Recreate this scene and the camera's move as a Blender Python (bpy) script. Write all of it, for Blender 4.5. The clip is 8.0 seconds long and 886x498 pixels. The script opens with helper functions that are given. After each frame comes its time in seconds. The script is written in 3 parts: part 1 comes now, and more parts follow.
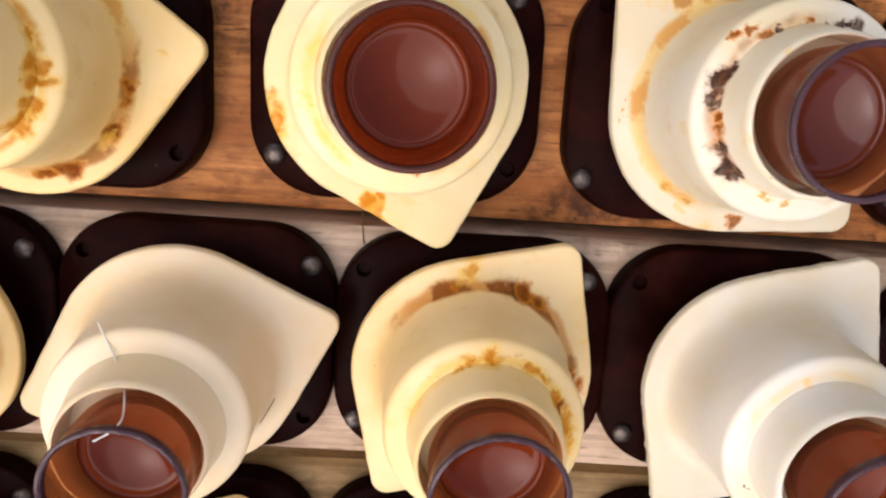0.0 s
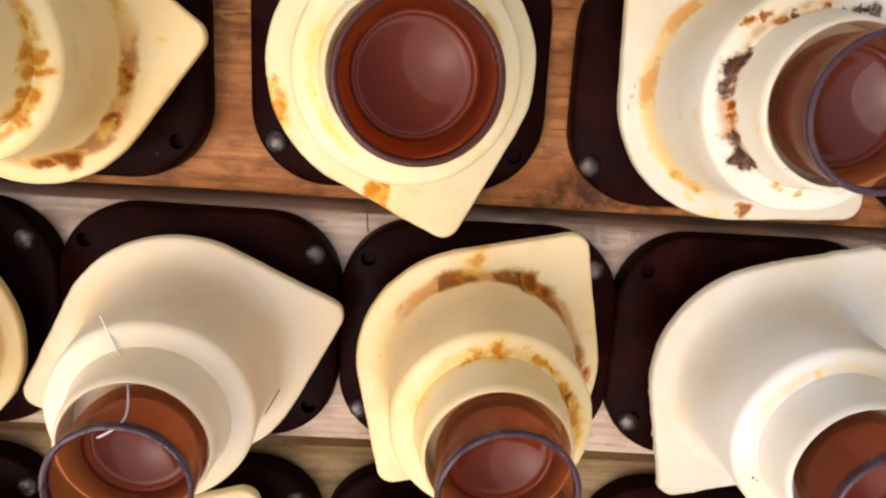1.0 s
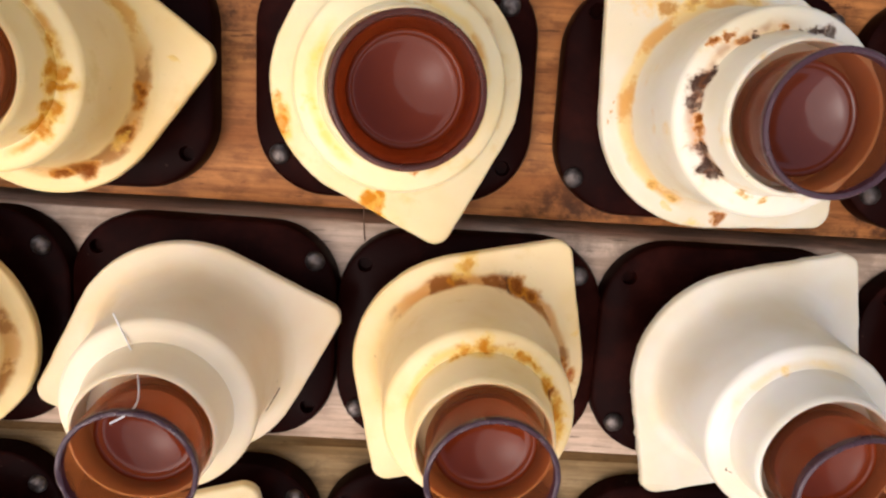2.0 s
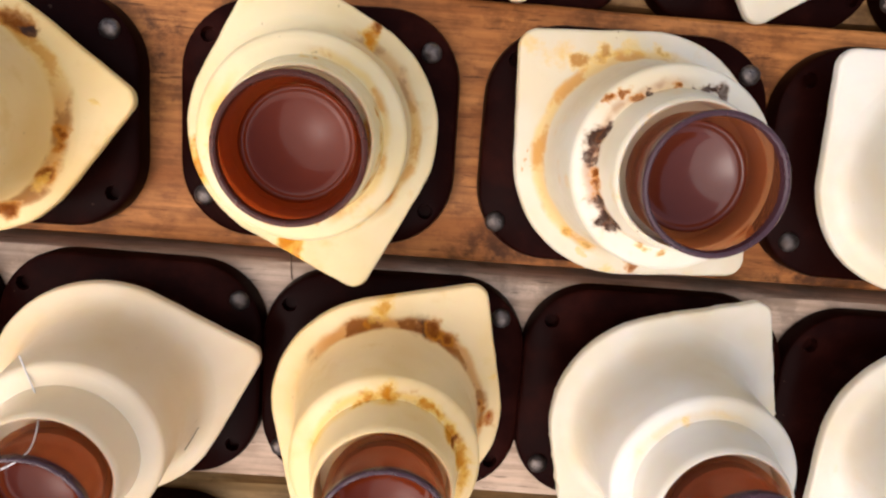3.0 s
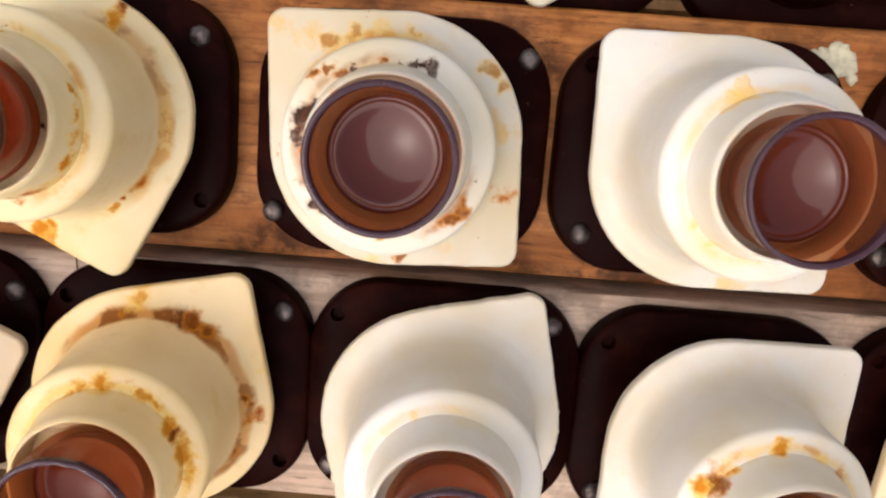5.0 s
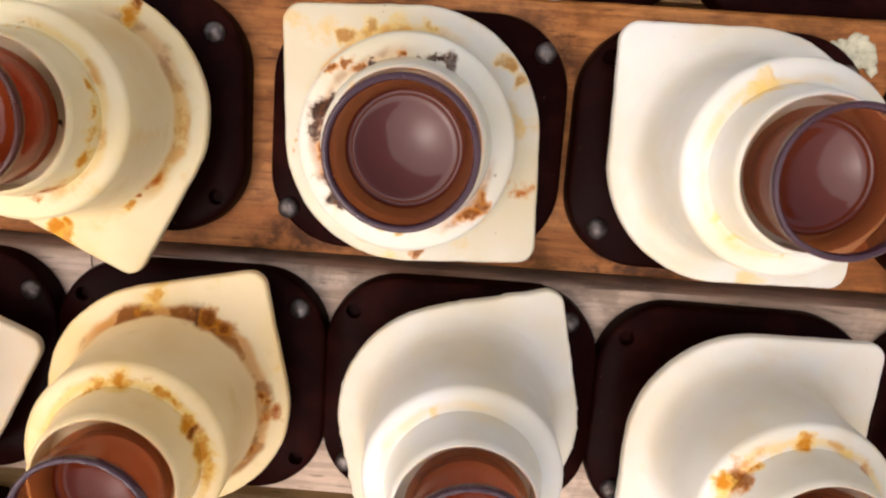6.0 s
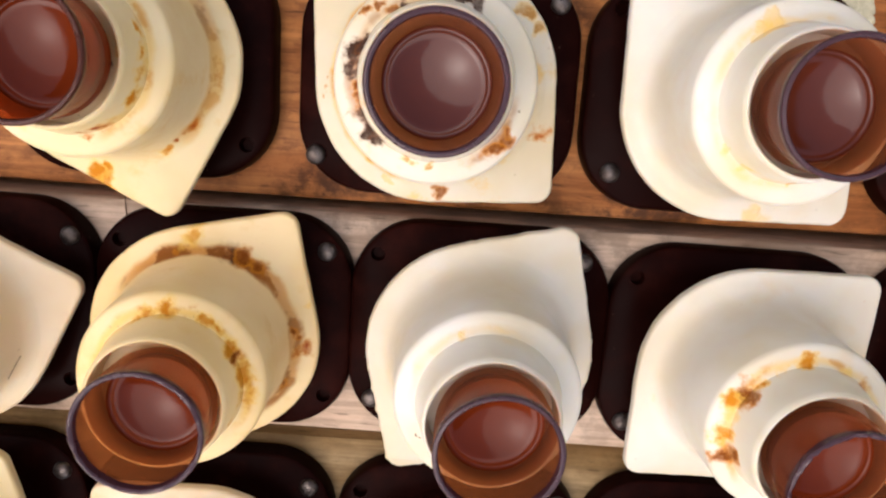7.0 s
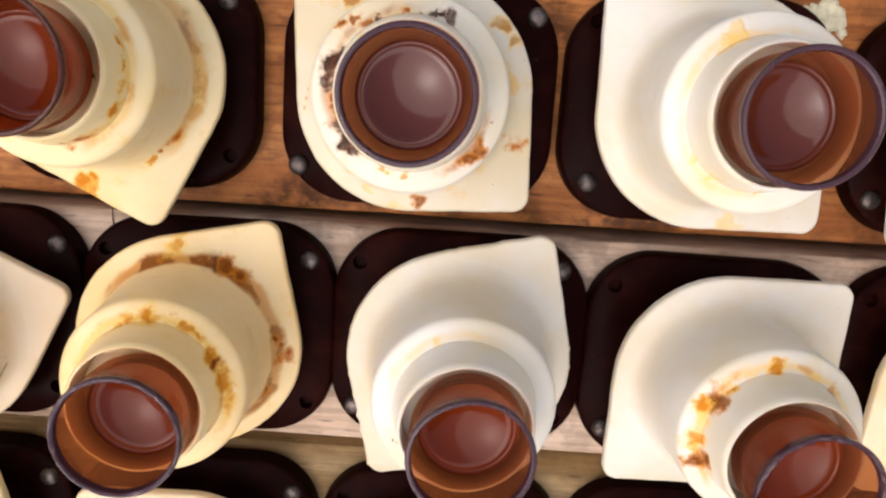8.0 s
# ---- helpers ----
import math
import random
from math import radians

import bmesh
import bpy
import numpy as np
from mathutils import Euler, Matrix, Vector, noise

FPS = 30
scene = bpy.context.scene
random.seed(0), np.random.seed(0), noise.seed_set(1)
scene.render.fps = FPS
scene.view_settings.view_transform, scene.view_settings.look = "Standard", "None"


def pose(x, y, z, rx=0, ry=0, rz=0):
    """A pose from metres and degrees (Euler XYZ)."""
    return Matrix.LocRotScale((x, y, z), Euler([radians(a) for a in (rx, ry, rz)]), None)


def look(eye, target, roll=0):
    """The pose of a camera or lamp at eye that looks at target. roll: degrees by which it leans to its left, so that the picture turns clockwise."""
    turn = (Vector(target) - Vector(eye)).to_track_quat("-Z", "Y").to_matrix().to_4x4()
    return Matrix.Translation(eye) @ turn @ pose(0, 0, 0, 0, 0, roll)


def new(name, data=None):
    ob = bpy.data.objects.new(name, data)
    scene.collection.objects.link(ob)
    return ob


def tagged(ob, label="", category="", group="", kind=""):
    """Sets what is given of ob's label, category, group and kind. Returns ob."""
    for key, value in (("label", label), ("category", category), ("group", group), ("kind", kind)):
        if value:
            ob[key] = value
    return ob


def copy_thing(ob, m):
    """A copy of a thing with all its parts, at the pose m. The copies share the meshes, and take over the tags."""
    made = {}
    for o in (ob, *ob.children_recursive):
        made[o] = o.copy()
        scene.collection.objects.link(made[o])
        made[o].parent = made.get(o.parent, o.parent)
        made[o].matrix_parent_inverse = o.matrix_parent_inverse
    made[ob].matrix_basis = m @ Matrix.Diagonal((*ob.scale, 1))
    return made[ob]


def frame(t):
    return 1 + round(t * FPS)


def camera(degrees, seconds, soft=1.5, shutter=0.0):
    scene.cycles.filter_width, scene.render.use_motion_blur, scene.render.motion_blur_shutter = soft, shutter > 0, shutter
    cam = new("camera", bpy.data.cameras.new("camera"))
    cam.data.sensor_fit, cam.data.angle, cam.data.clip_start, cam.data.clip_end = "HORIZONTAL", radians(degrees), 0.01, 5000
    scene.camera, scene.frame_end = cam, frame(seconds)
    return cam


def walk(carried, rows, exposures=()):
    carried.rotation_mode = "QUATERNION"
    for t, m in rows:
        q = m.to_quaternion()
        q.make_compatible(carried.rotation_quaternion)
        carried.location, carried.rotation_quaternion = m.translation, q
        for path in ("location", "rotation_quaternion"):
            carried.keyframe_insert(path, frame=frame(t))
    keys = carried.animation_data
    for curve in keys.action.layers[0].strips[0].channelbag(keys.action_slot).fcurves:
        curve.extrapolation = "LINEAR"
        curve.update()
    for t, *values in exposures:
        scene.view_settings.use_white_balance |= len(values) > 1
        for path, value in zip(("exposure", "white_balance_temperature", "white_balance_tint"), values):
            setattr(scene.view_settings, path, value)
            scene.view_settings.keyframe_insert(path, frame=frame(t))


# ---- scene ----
from mathutils.geometry import delaunay_2d_cdt

# Millimetres throughout; MM turns them into metres. z = 0 is the top face of the wooden bars.
MM = 0.001
cam = camera(62.2, 8.0, soft=2.3)
ROWS = [
    (0, -14.30, 7.03, 73.39, -11.84, -0.52, 3.61),
    (0.5, -14.58, 8.39, 72.59, -13.73, -0.50, 3.46),
    (1, -14.74, 7.79, 72.28, -13.53, -0.47, 3.42),
    (1.2, -14.82, 7.67, 72.33, -13.37, -0.53, 3.23),
    (2.3, -13.32, 7.10, 77.91, -10.86, -0.12, 3.69),
    (2.5, -13.10, 7.58, 78.05, -10.43, -0.01, 3.77),
    (2.7, -12.32, 7.90, 77.98, -10.39, 0.03, 3.83),
    (3, -6.31, 10.31, 76.91, -10.39, -0.29, 4.27),
    (3.2, 1.37, 10.84, 76.31, -9.96, 0.01, 4.57),
    (3.5, 14.00, 12.87, 75.94, -10.09, 0.35, 4.82),
    (3.7, 19.78, 12.71, 75.65, -9.63, 0.79, 4.88),
    (4, 18.43, 9.63, 74.65, -9.33, 0.87, 4.77),
    (4.5, 16.52, 8.72, 73.94, -9.43, 0.89, 4.41),
    (4.7, 17.63, 9.55, 74.51, -9.31, 0.97, 4.47),
    (5.8, 16.38, 8.68, 74.55, -9.47, 1.10, 4.11),
    (6, 16.40, 8.90, 74.19, -9.38, 1.42, 4.02),
    (6.2, 15.66, 8.69, 74.59, -9.29, 1.08, 3.94),
    (6.5, 12.88, 4.85, 78.53, -9.22, 0.93, 3.99),
    (7, 14.10, 5.02, 78.70, -10.40, 0.94, 3.73),
    (7.5, 14.36, 5.76, 78.24, -10.36, 1.00, 3.69),
    (8, 16.34, 5.19, 79.95, -9.59, 1.06, 3.65),
]
walk(cam, [(t, pose(x * MM, y * MM, z * MM, rx, ry, rz)) for t, x, y, z, rx, ry, rz in ROWS], exposures=[(0.0, 0.9, 6500, 15), (8.0, 0.9, 6500, 15)])

# ---- world and sun ----
SUN_FROM = Vector((-0.36, -0.34, 0.87)).normalized()
world = bpy.data.worlds.new("world")
scene.world = world
world.use_nodes = True
wn, wl = world.node_tree.nodes, world.node_tree.links
sky = wn.new("ShaderNodeTexSky")
sky.sky_type, sky.sun_disc = "NISHITA", False
sky.sun_elevation = math.asin(SUN_FROM.z)
sky.sun_rotation = math.atan2(SUN_FROM.x, SUN_FROM.y)
sky.dust_density, sky.air_density, sky.ozone_density = 2.5, 1.0, 0.2
wn["Background"].inputs["Strength"].default_value = 0.15
haze = wn.new("ShaderNodeHueSaturation")  # thin high cloud: the blue is paler
haze.inputs["Saturation"].default_value = 0.62
wl.new(sky.outputs[0], haze.inputs["Color"])
wl.new(haze.outputs[0], wn["Background"].inputs["Color"])
sun = new("sun", bpy.data.lights.new("sun", "SUN"))
sun.data.energy, sun.data.angle, sun.data.color = 1.15, radians(80), (1.0, 0.91, 0.81)
sun.matrix_world = look(SUN_FROM * 2, (0, 0, 0))


# ---- materials ----
class Nodes:
    """A small helper round one material's node tree."""

    def __init__(self, name):
        self.mat = bpy.data.materials.new(name)
        self.mat.use_nodes = True
        self.tree = self.mat.node_tree
        self.bsdf = self.tree.nodes["Principled BSDF"]

    def add(self, kind, **inputs):
        node = self.tree.nodes.new(kind)
        for key, value in inputs.items():
            self.put(node.inputs[key.replace("_", " ")], value)
        return node

    def put(self, socket, value):
        if isinstance(value, bpy.types.NodeSocket):
            self.tree.links.new(value, socket)
        else:
            socket.default_value = value

    def math(self, op, a, b=0.0):
        node = self.tree.nodes.new("ShaderNodeMath")
        node.operation = op
        self.put(node.inputs[0], a), self.put(node.inputs[1], b)
        return node.outputs[0]

    def vec(self, op, a, b):
        node = self.tree.nodes.new("ShaderNodeVectorMath")
        node.operation = op
        self.put(node.inputs[0], a), self.put(node.inputs[1], b)
        return node.outputs["Value"] if op in ("DISTANCE", "DOT_PRODUCT") else node.outputs["Vector"]

    def ramp(self, value, a, b, to_a=0.0, to_b=1.0):
        node = self.tree.nodes.new("ShaderNodeMapRange")
        node.interpolation_type = "SMOOTHSTEP"
        for key, v in (("Value", value), ("From Min", a), ("From Max", b), ("To Min", to_a), ("To Max", to_b)):
            self.put(node.inputs[key], v)
        return node.outputs["Result"]

    def mix(self, factor, a, b):
        node = self.tree.nodes.new("ShaderNodeMix")
        node.data_type = "RGBA"
        for n, v in ((0, factor), (6, a), (7, b)):
            self.put(node.inputs[n], (*v, 1) if isinstance(v, tuple) else v)
        return node.outputs[2]

    def noise(self, where, scale, detail=4.0, rough=0.55, out="Fac"):
        node = self.tree.nodes.new("ShaderNodeTexNoise")
        for key, v in (("Vector", where), ("Scale", scale), ("Detail", detail), ("Roughness", rough)):
            self.put(node.inputs[key], v)
        return node.outputs[out]

    def bump(self, height, strength, distance):
        node = self.add("ShaderNodeBump", Height=height, Strength=strength, Distance=distance)
        self.put(self.bsdf.inputs["Normal"], node.outputs[0])

    def set(self, **inputs):
        for key, value in inputs.items():
            self.put(self.bsdf.inputs[key.replace("_", " ")], (*value, 1) if isinstance(value, tuple) and len(value) == 3 else value)
        return self.mat


STAIN_COLOURS = {"orange": (0.48, 0.17, 0.006), "brown": (0.17, 0.043, 0.003), "dark": (0.040, 0.018, 0.010), "yellow": (0.70, 0.42, 0.07), "red": (0.27, 0.04, 0.003), "tan": (0.40, 0.20, 0.055)}


def cream_plastic(name, colour, worn, stains, arcs=()):
    """Moulded cream plastic, a little translucent, with propolis stains at given places."""
    n = Nodes(name)
    where = n.add("ShaderNodeNewGeometry").outputs["Position"]
    broad = n.noise(where, 90.0, 3.0)
    fine = n.noise(where, 900.0, 5.0, 0.65)
    dull = tuple(c * k for c, k in zip(colour, (0.93, 0.86, 0.70)))
    tint = n.mix(n.ramp(broad, 0.35, 0.7), colour, dull)
    film = n.math("MULTIPLY", n.ramp(n.noise(where, 260.0, 5.0, 0.6), 0.56, 0.74), worn)
    tint = n.mix(film, tint, (0.62, 0.40, 0.13))
    wander = n.noise(where, 360.0, 5.0, 0.6, "Color")
    wander = n.vec("SCALE", n.vec("SUBTRACT", wander, (0.5, 0.5, 0.5)), (0, 0, 0))
    wander.node.inputs["Scale"].default_value = 0.0040
    bent = n.vec("ADD", where, wander)
    grain = n.ramp(fine, 0.30, 0.60, 0.65, 1.0)
    rough = n.ramp(fine, 0.3, 0.7, 0.30, 0.42)
    raised = None
    local = n.tree.nodes.new("ShaderNodeTexCoord").outputs["Object"]
    slight = n.vec("SUBTRACT", n.noise(where, 230.0, 3.0, 0.5, "Color"), (0.5, 0.5, 0.5))
    slight = n.vec("SCALE", slight, (0, 0, 0))
    slight.node.inputs["Scale"].default_value = 0.0018
    crooked = n.vec("ADD", local, slight)
    flat = n.vec("MULTIPLY", crooked, (1, 1, 0))
    split = n.add("ShaderNodeSeparateXYZ", Vector=crooked)
    radius = n.vec("DISTANCE", flat, (0, 0, 0))
    for place, way, half, kind, strength in arcs:
        r0, z0, wide = (9.15, 1.95, 0.75) if place == "plate" else (6.65, 12.1, 0.55)
        off = n.math("ABSOLUTE", n.math("SUBTRACT", radius, r0 * MM))
        band = n.ramp(off, (0.35 if place == "plate" else 0.0) * wide * MM, 1.15 * wide * MM, 1.0, 0.0)
        level = n.ramp(n.math("ABSOLUTE", n.math("SUBTRACT", split.outputs["Z"], z0 * MM)), 0.5 * MM, 1.2 * MM, 1.0, 0.0)
        side = n.math("DIVIDE", n.vec("DOT_PRODUCT", flat, (math.cos(radians(way)), math.sin(radians(way)), 0)), radius)
        side = n.ramp(side, math.cos(radians(half + 18)), math.cos(radians(max(half - 12, 0))))
        patchy = n.ramp(n.noise(where, 330.0, 5.0, 0.6), 0.44, 0.56, 0.0, 1.0)
        both = n.math("MULTIPLY", n.math("MULTIPLY", band, level), n.math("MULTIPLY", side, patchy))
        both = n.math("MULTIPLY", both, strength)
        tint = n.mix(n.math("MULTIPLY", n.math("MULTIPLY", band, side), n.math("MULTIPLY", level, 0.9 * strength)), tint, STAIN_COLOURS["orange" if kind in ("brown", "dark") else "yellow"])
        tint = n.mix(both, tint, STAIN_COLOURS[kind])
        raised = both if raised is None else n.math("MAXIMUM", raised, both)
    for x, y, z, r, kind in stains:
        r *= 1.3
        far = n.vec("DISTANCE", bent, (x * MM, y * MM, z * MM))
        soft = n.math("MULTIPLY", n.ramp(far, r * 0.75 * MM, r * 1.3 * MM, 1.0, 0.0), grain)
        spot = n.math("MULTIPLY", n.ramp(far, r * (0.7 if kind == "dark" else 0.5) * MM, r * 1.0 * MM, 1.0, 0.0), grain)
        thin = {"yellow": ("yellow", 0.55), "orange": ("yellow", 0.8), "dark": ("brown", 0.55), "tan": ("yellow", 0.6)}.get(kind, ("orange", 0.9))
        tint = n.mix(n.math("MULTIPLY", soft, thin[1]), tint, STAIN_COLOURS[thin[0]])
        if kind != "yellow":
            tint = n.mix(spot, tint, STAIN_COLOURS[kind])
        raised = spot if raised is None else n.math("MAXIMUM", raised, spot)
    specks = n.ramp(n.noise(where, 1500.0, 2.0), 0.74, 0.78, 0.0, 0.7 * min(worn + 0.1, 1))
    tint = n.mix(specks, tint, (0.16, 0.08, 0.03))
    height = n.math("ADD", n.math("MULTIPLY", broad, 0.6), n.math("MULTIPLY", fine, 0.25))
    if raised:
        height = n.math("ADD", height, n.math("MULTIPLY", raised, 0.8))
        rough = n.math("ADD", rough, n.math("MULTIPLY", raised, 0.15))
    n.bump(height, 0.25, 0.0003)
    gloss = n.math("SUBTRACT", 0.35, n.math("MULTIPLY", raised, 0.27)) if raised else 0.35
    n.bsdf.inputs["Subsurface Radius"].default_value = (1.0, 0.6, 0.25)
    return n.set(Base_Color=tint, Roughness=rough, Subsurface_Weight=0.2, Subsurface_Scale=0.0006, IOR=1.46, Specular_IOR_Level=gloss)


def amber_plastic(name, colour, clear, share, shine=0.5, rough=0.07, glow=None):
    """See-through brown plastic: part of the light passes, the rest is scattered, the face is glossy."""
    n = Nodes(name)
    where = n.add("ShaderNodeNewGeometry").outputs["Position"]
    smear = n.noise(where, 300.0, 4.0)
    n.bump(smear, 0.15, 0.0003)
    n.set(Base_Color=n.mix(smear, colour, tuple(c * 0.7 for c in colour)), Roughness=n.ramp(smear, 0.35, 0.7, rough, rough + 0.14), IOR=1.5, Specular_IOR_Level=shine)
    see = n.add("ShaderNodeBsdfTransparent", Color=(*clear, 1))
    both = n.add("ShaderNodeMixShader", Fac=share)
    body = n.bsdf.outputs[0]
    if glow:
        lets = n.add("ShaderNodeBsdfTranslucent", Color=(*glow, 1))
        soft = n.add("ShaderNodeMixShader", Fac=0.32)
        n.put(soft.inputs[1], body), n.put(soft.inputs[2], lets.outputs[0])
        body = soft.outputs[0]
    n.put(both.inputs[1], body), n.put(both.inputs[2], see.outputs[0])
    n.put(n.tree.nodes["Material Output"].inputs["Surface"], both.outputs[0])
    return n.mat


def brown_plastic():
    n = Nodes("dark_brown_plastic")
    where = n.add("ShaderNodeNewGeometry").outputs["Position"]
    dust = n.noise(where, 140.0, 6.0, 0.65)
    fine = n.noise(where, 1100.0, 4.0)
    tint = n.mix(n.ramp(dust, 0.45, 0.75), (0.0085, 0.0015, 0.0010), (0.024, 0.0050, 0.0033))
    tint = n.mix(n.ramp(fine, 0.70, 0.78, 0.0, 0.5), tint, (0.09, 0.05, 0.035))
    n.bump(n.math("ADD", dust, n.math("MULTIPLY", fine, 0.2)), 0.3, 0.0003)
    return n.set(Base_Color=tint, Roughness=n.ramp(dust, 0.3, 0.7, 0.28, 0.5), IOR=1.45, Specular_IOR_Level=0.025)


def bar_wood(name, light, deep, sheen, stained=0.95):
    """Sawn wood with its grain along x, stained with wax and propolis."""
    n = Nodes(name)
    where = n.add("ShaderNodeNewGeometry").outputs["Position"]
    along = n.vec("MULTIPLY", where, (0.06, 1.0, 1.0))
    figure = n.noise(n.vec("MULTIPLY", where, (0.12, 1.0, 1.0)), 180.0, 5.0, 0.6)
    fibre = n.noise(along, 1500.0, 4.0, 0.6)
    pores = n.ramp(n.noise(n.vec("MULTIPLY", where, (0.10, 1.0, 1.0)), 2200.0, 2.0), 0.62, 0.72)
    tint = n.mix(n.ramp(figure, 0.3, 0.72), light, deep)
    tint = n.mix(n.ramp(fibre, 0.35, 0.70, 0.0, 0.6), tint, tuple(c * 0.6 for c in deep))
    tint = n.mix(n.math("MULTIPLY", pores, 0.8), tint, tuple(c * 0.3 for c in deep))
    mottle = n.ramp(n.noise(n.vec("MULTIPLY", where, (0.45, 1.0, 1.0)), 620.0, 5.0, 0.7), 0.46, 0.66, 0.0, 0.55 * stained)
    tint = n.mix(mottle, tint, tuple(c * 0.5 for c in deep))
    spread = n.ramp(n.noise(where, 45.0, 3.0, 0.5), 0.45, 0.65, 0.25, 1.0)
    blot = n.math("MULTIPLY", n.ramp(n.noise(where, 170.0, 7.0, 0.72), 0.44, 0.60, 0.0, stained), spread)
    tint = n.mix(blot, tint, tuple(c * 0.22 for c in deep))
    n.bump(n.math("ADD", n.math("MULTIPLY", fibre, 0.6), n.math("MULTIPLY", figure, 0.4)), 0.45, 0.0003)
    return n.set(Base_Color=tint, Roughness=n.ramp(figure, 0.3, 0.7, sheen, sheen + 0.15), Specular_IOR_Level=0.22)


def grey_metal():
    n = Nodes("dull_steel")
    where = n.add("ShaderNodeNewGeometry").outputs["Position"]
    a = n.noise(where, 1300.0, 5.0, 0.7)
    n.bump(a, 0.5, 0.0002)
    return n.set(Base_Color=n.mix(n.ramp(a, 0.35, 0.7), (0.15, 0.125, 0.11), (0.045, 0.030, 0.025)), Metallic=0.8, Roughness=n.ramp(a, 0.3, 0.7, 0.26, 0.5))


def plain(name, colour, rough=0.5, scale=700.0):
    n = Nodes(name)
    where = n.add("ShaderNodeNewGeometry").outputs["Position"]
    a = n.noise(where, scale, 5.0, 0.65)
    n.bump(a, 0.4, 0.0003)
    return n.set(Base_Color=n.mix(n.ramp(a, 0.3, 0.7), colour, tuple(c * 0.6 for c in colour)), Roughness=rough)


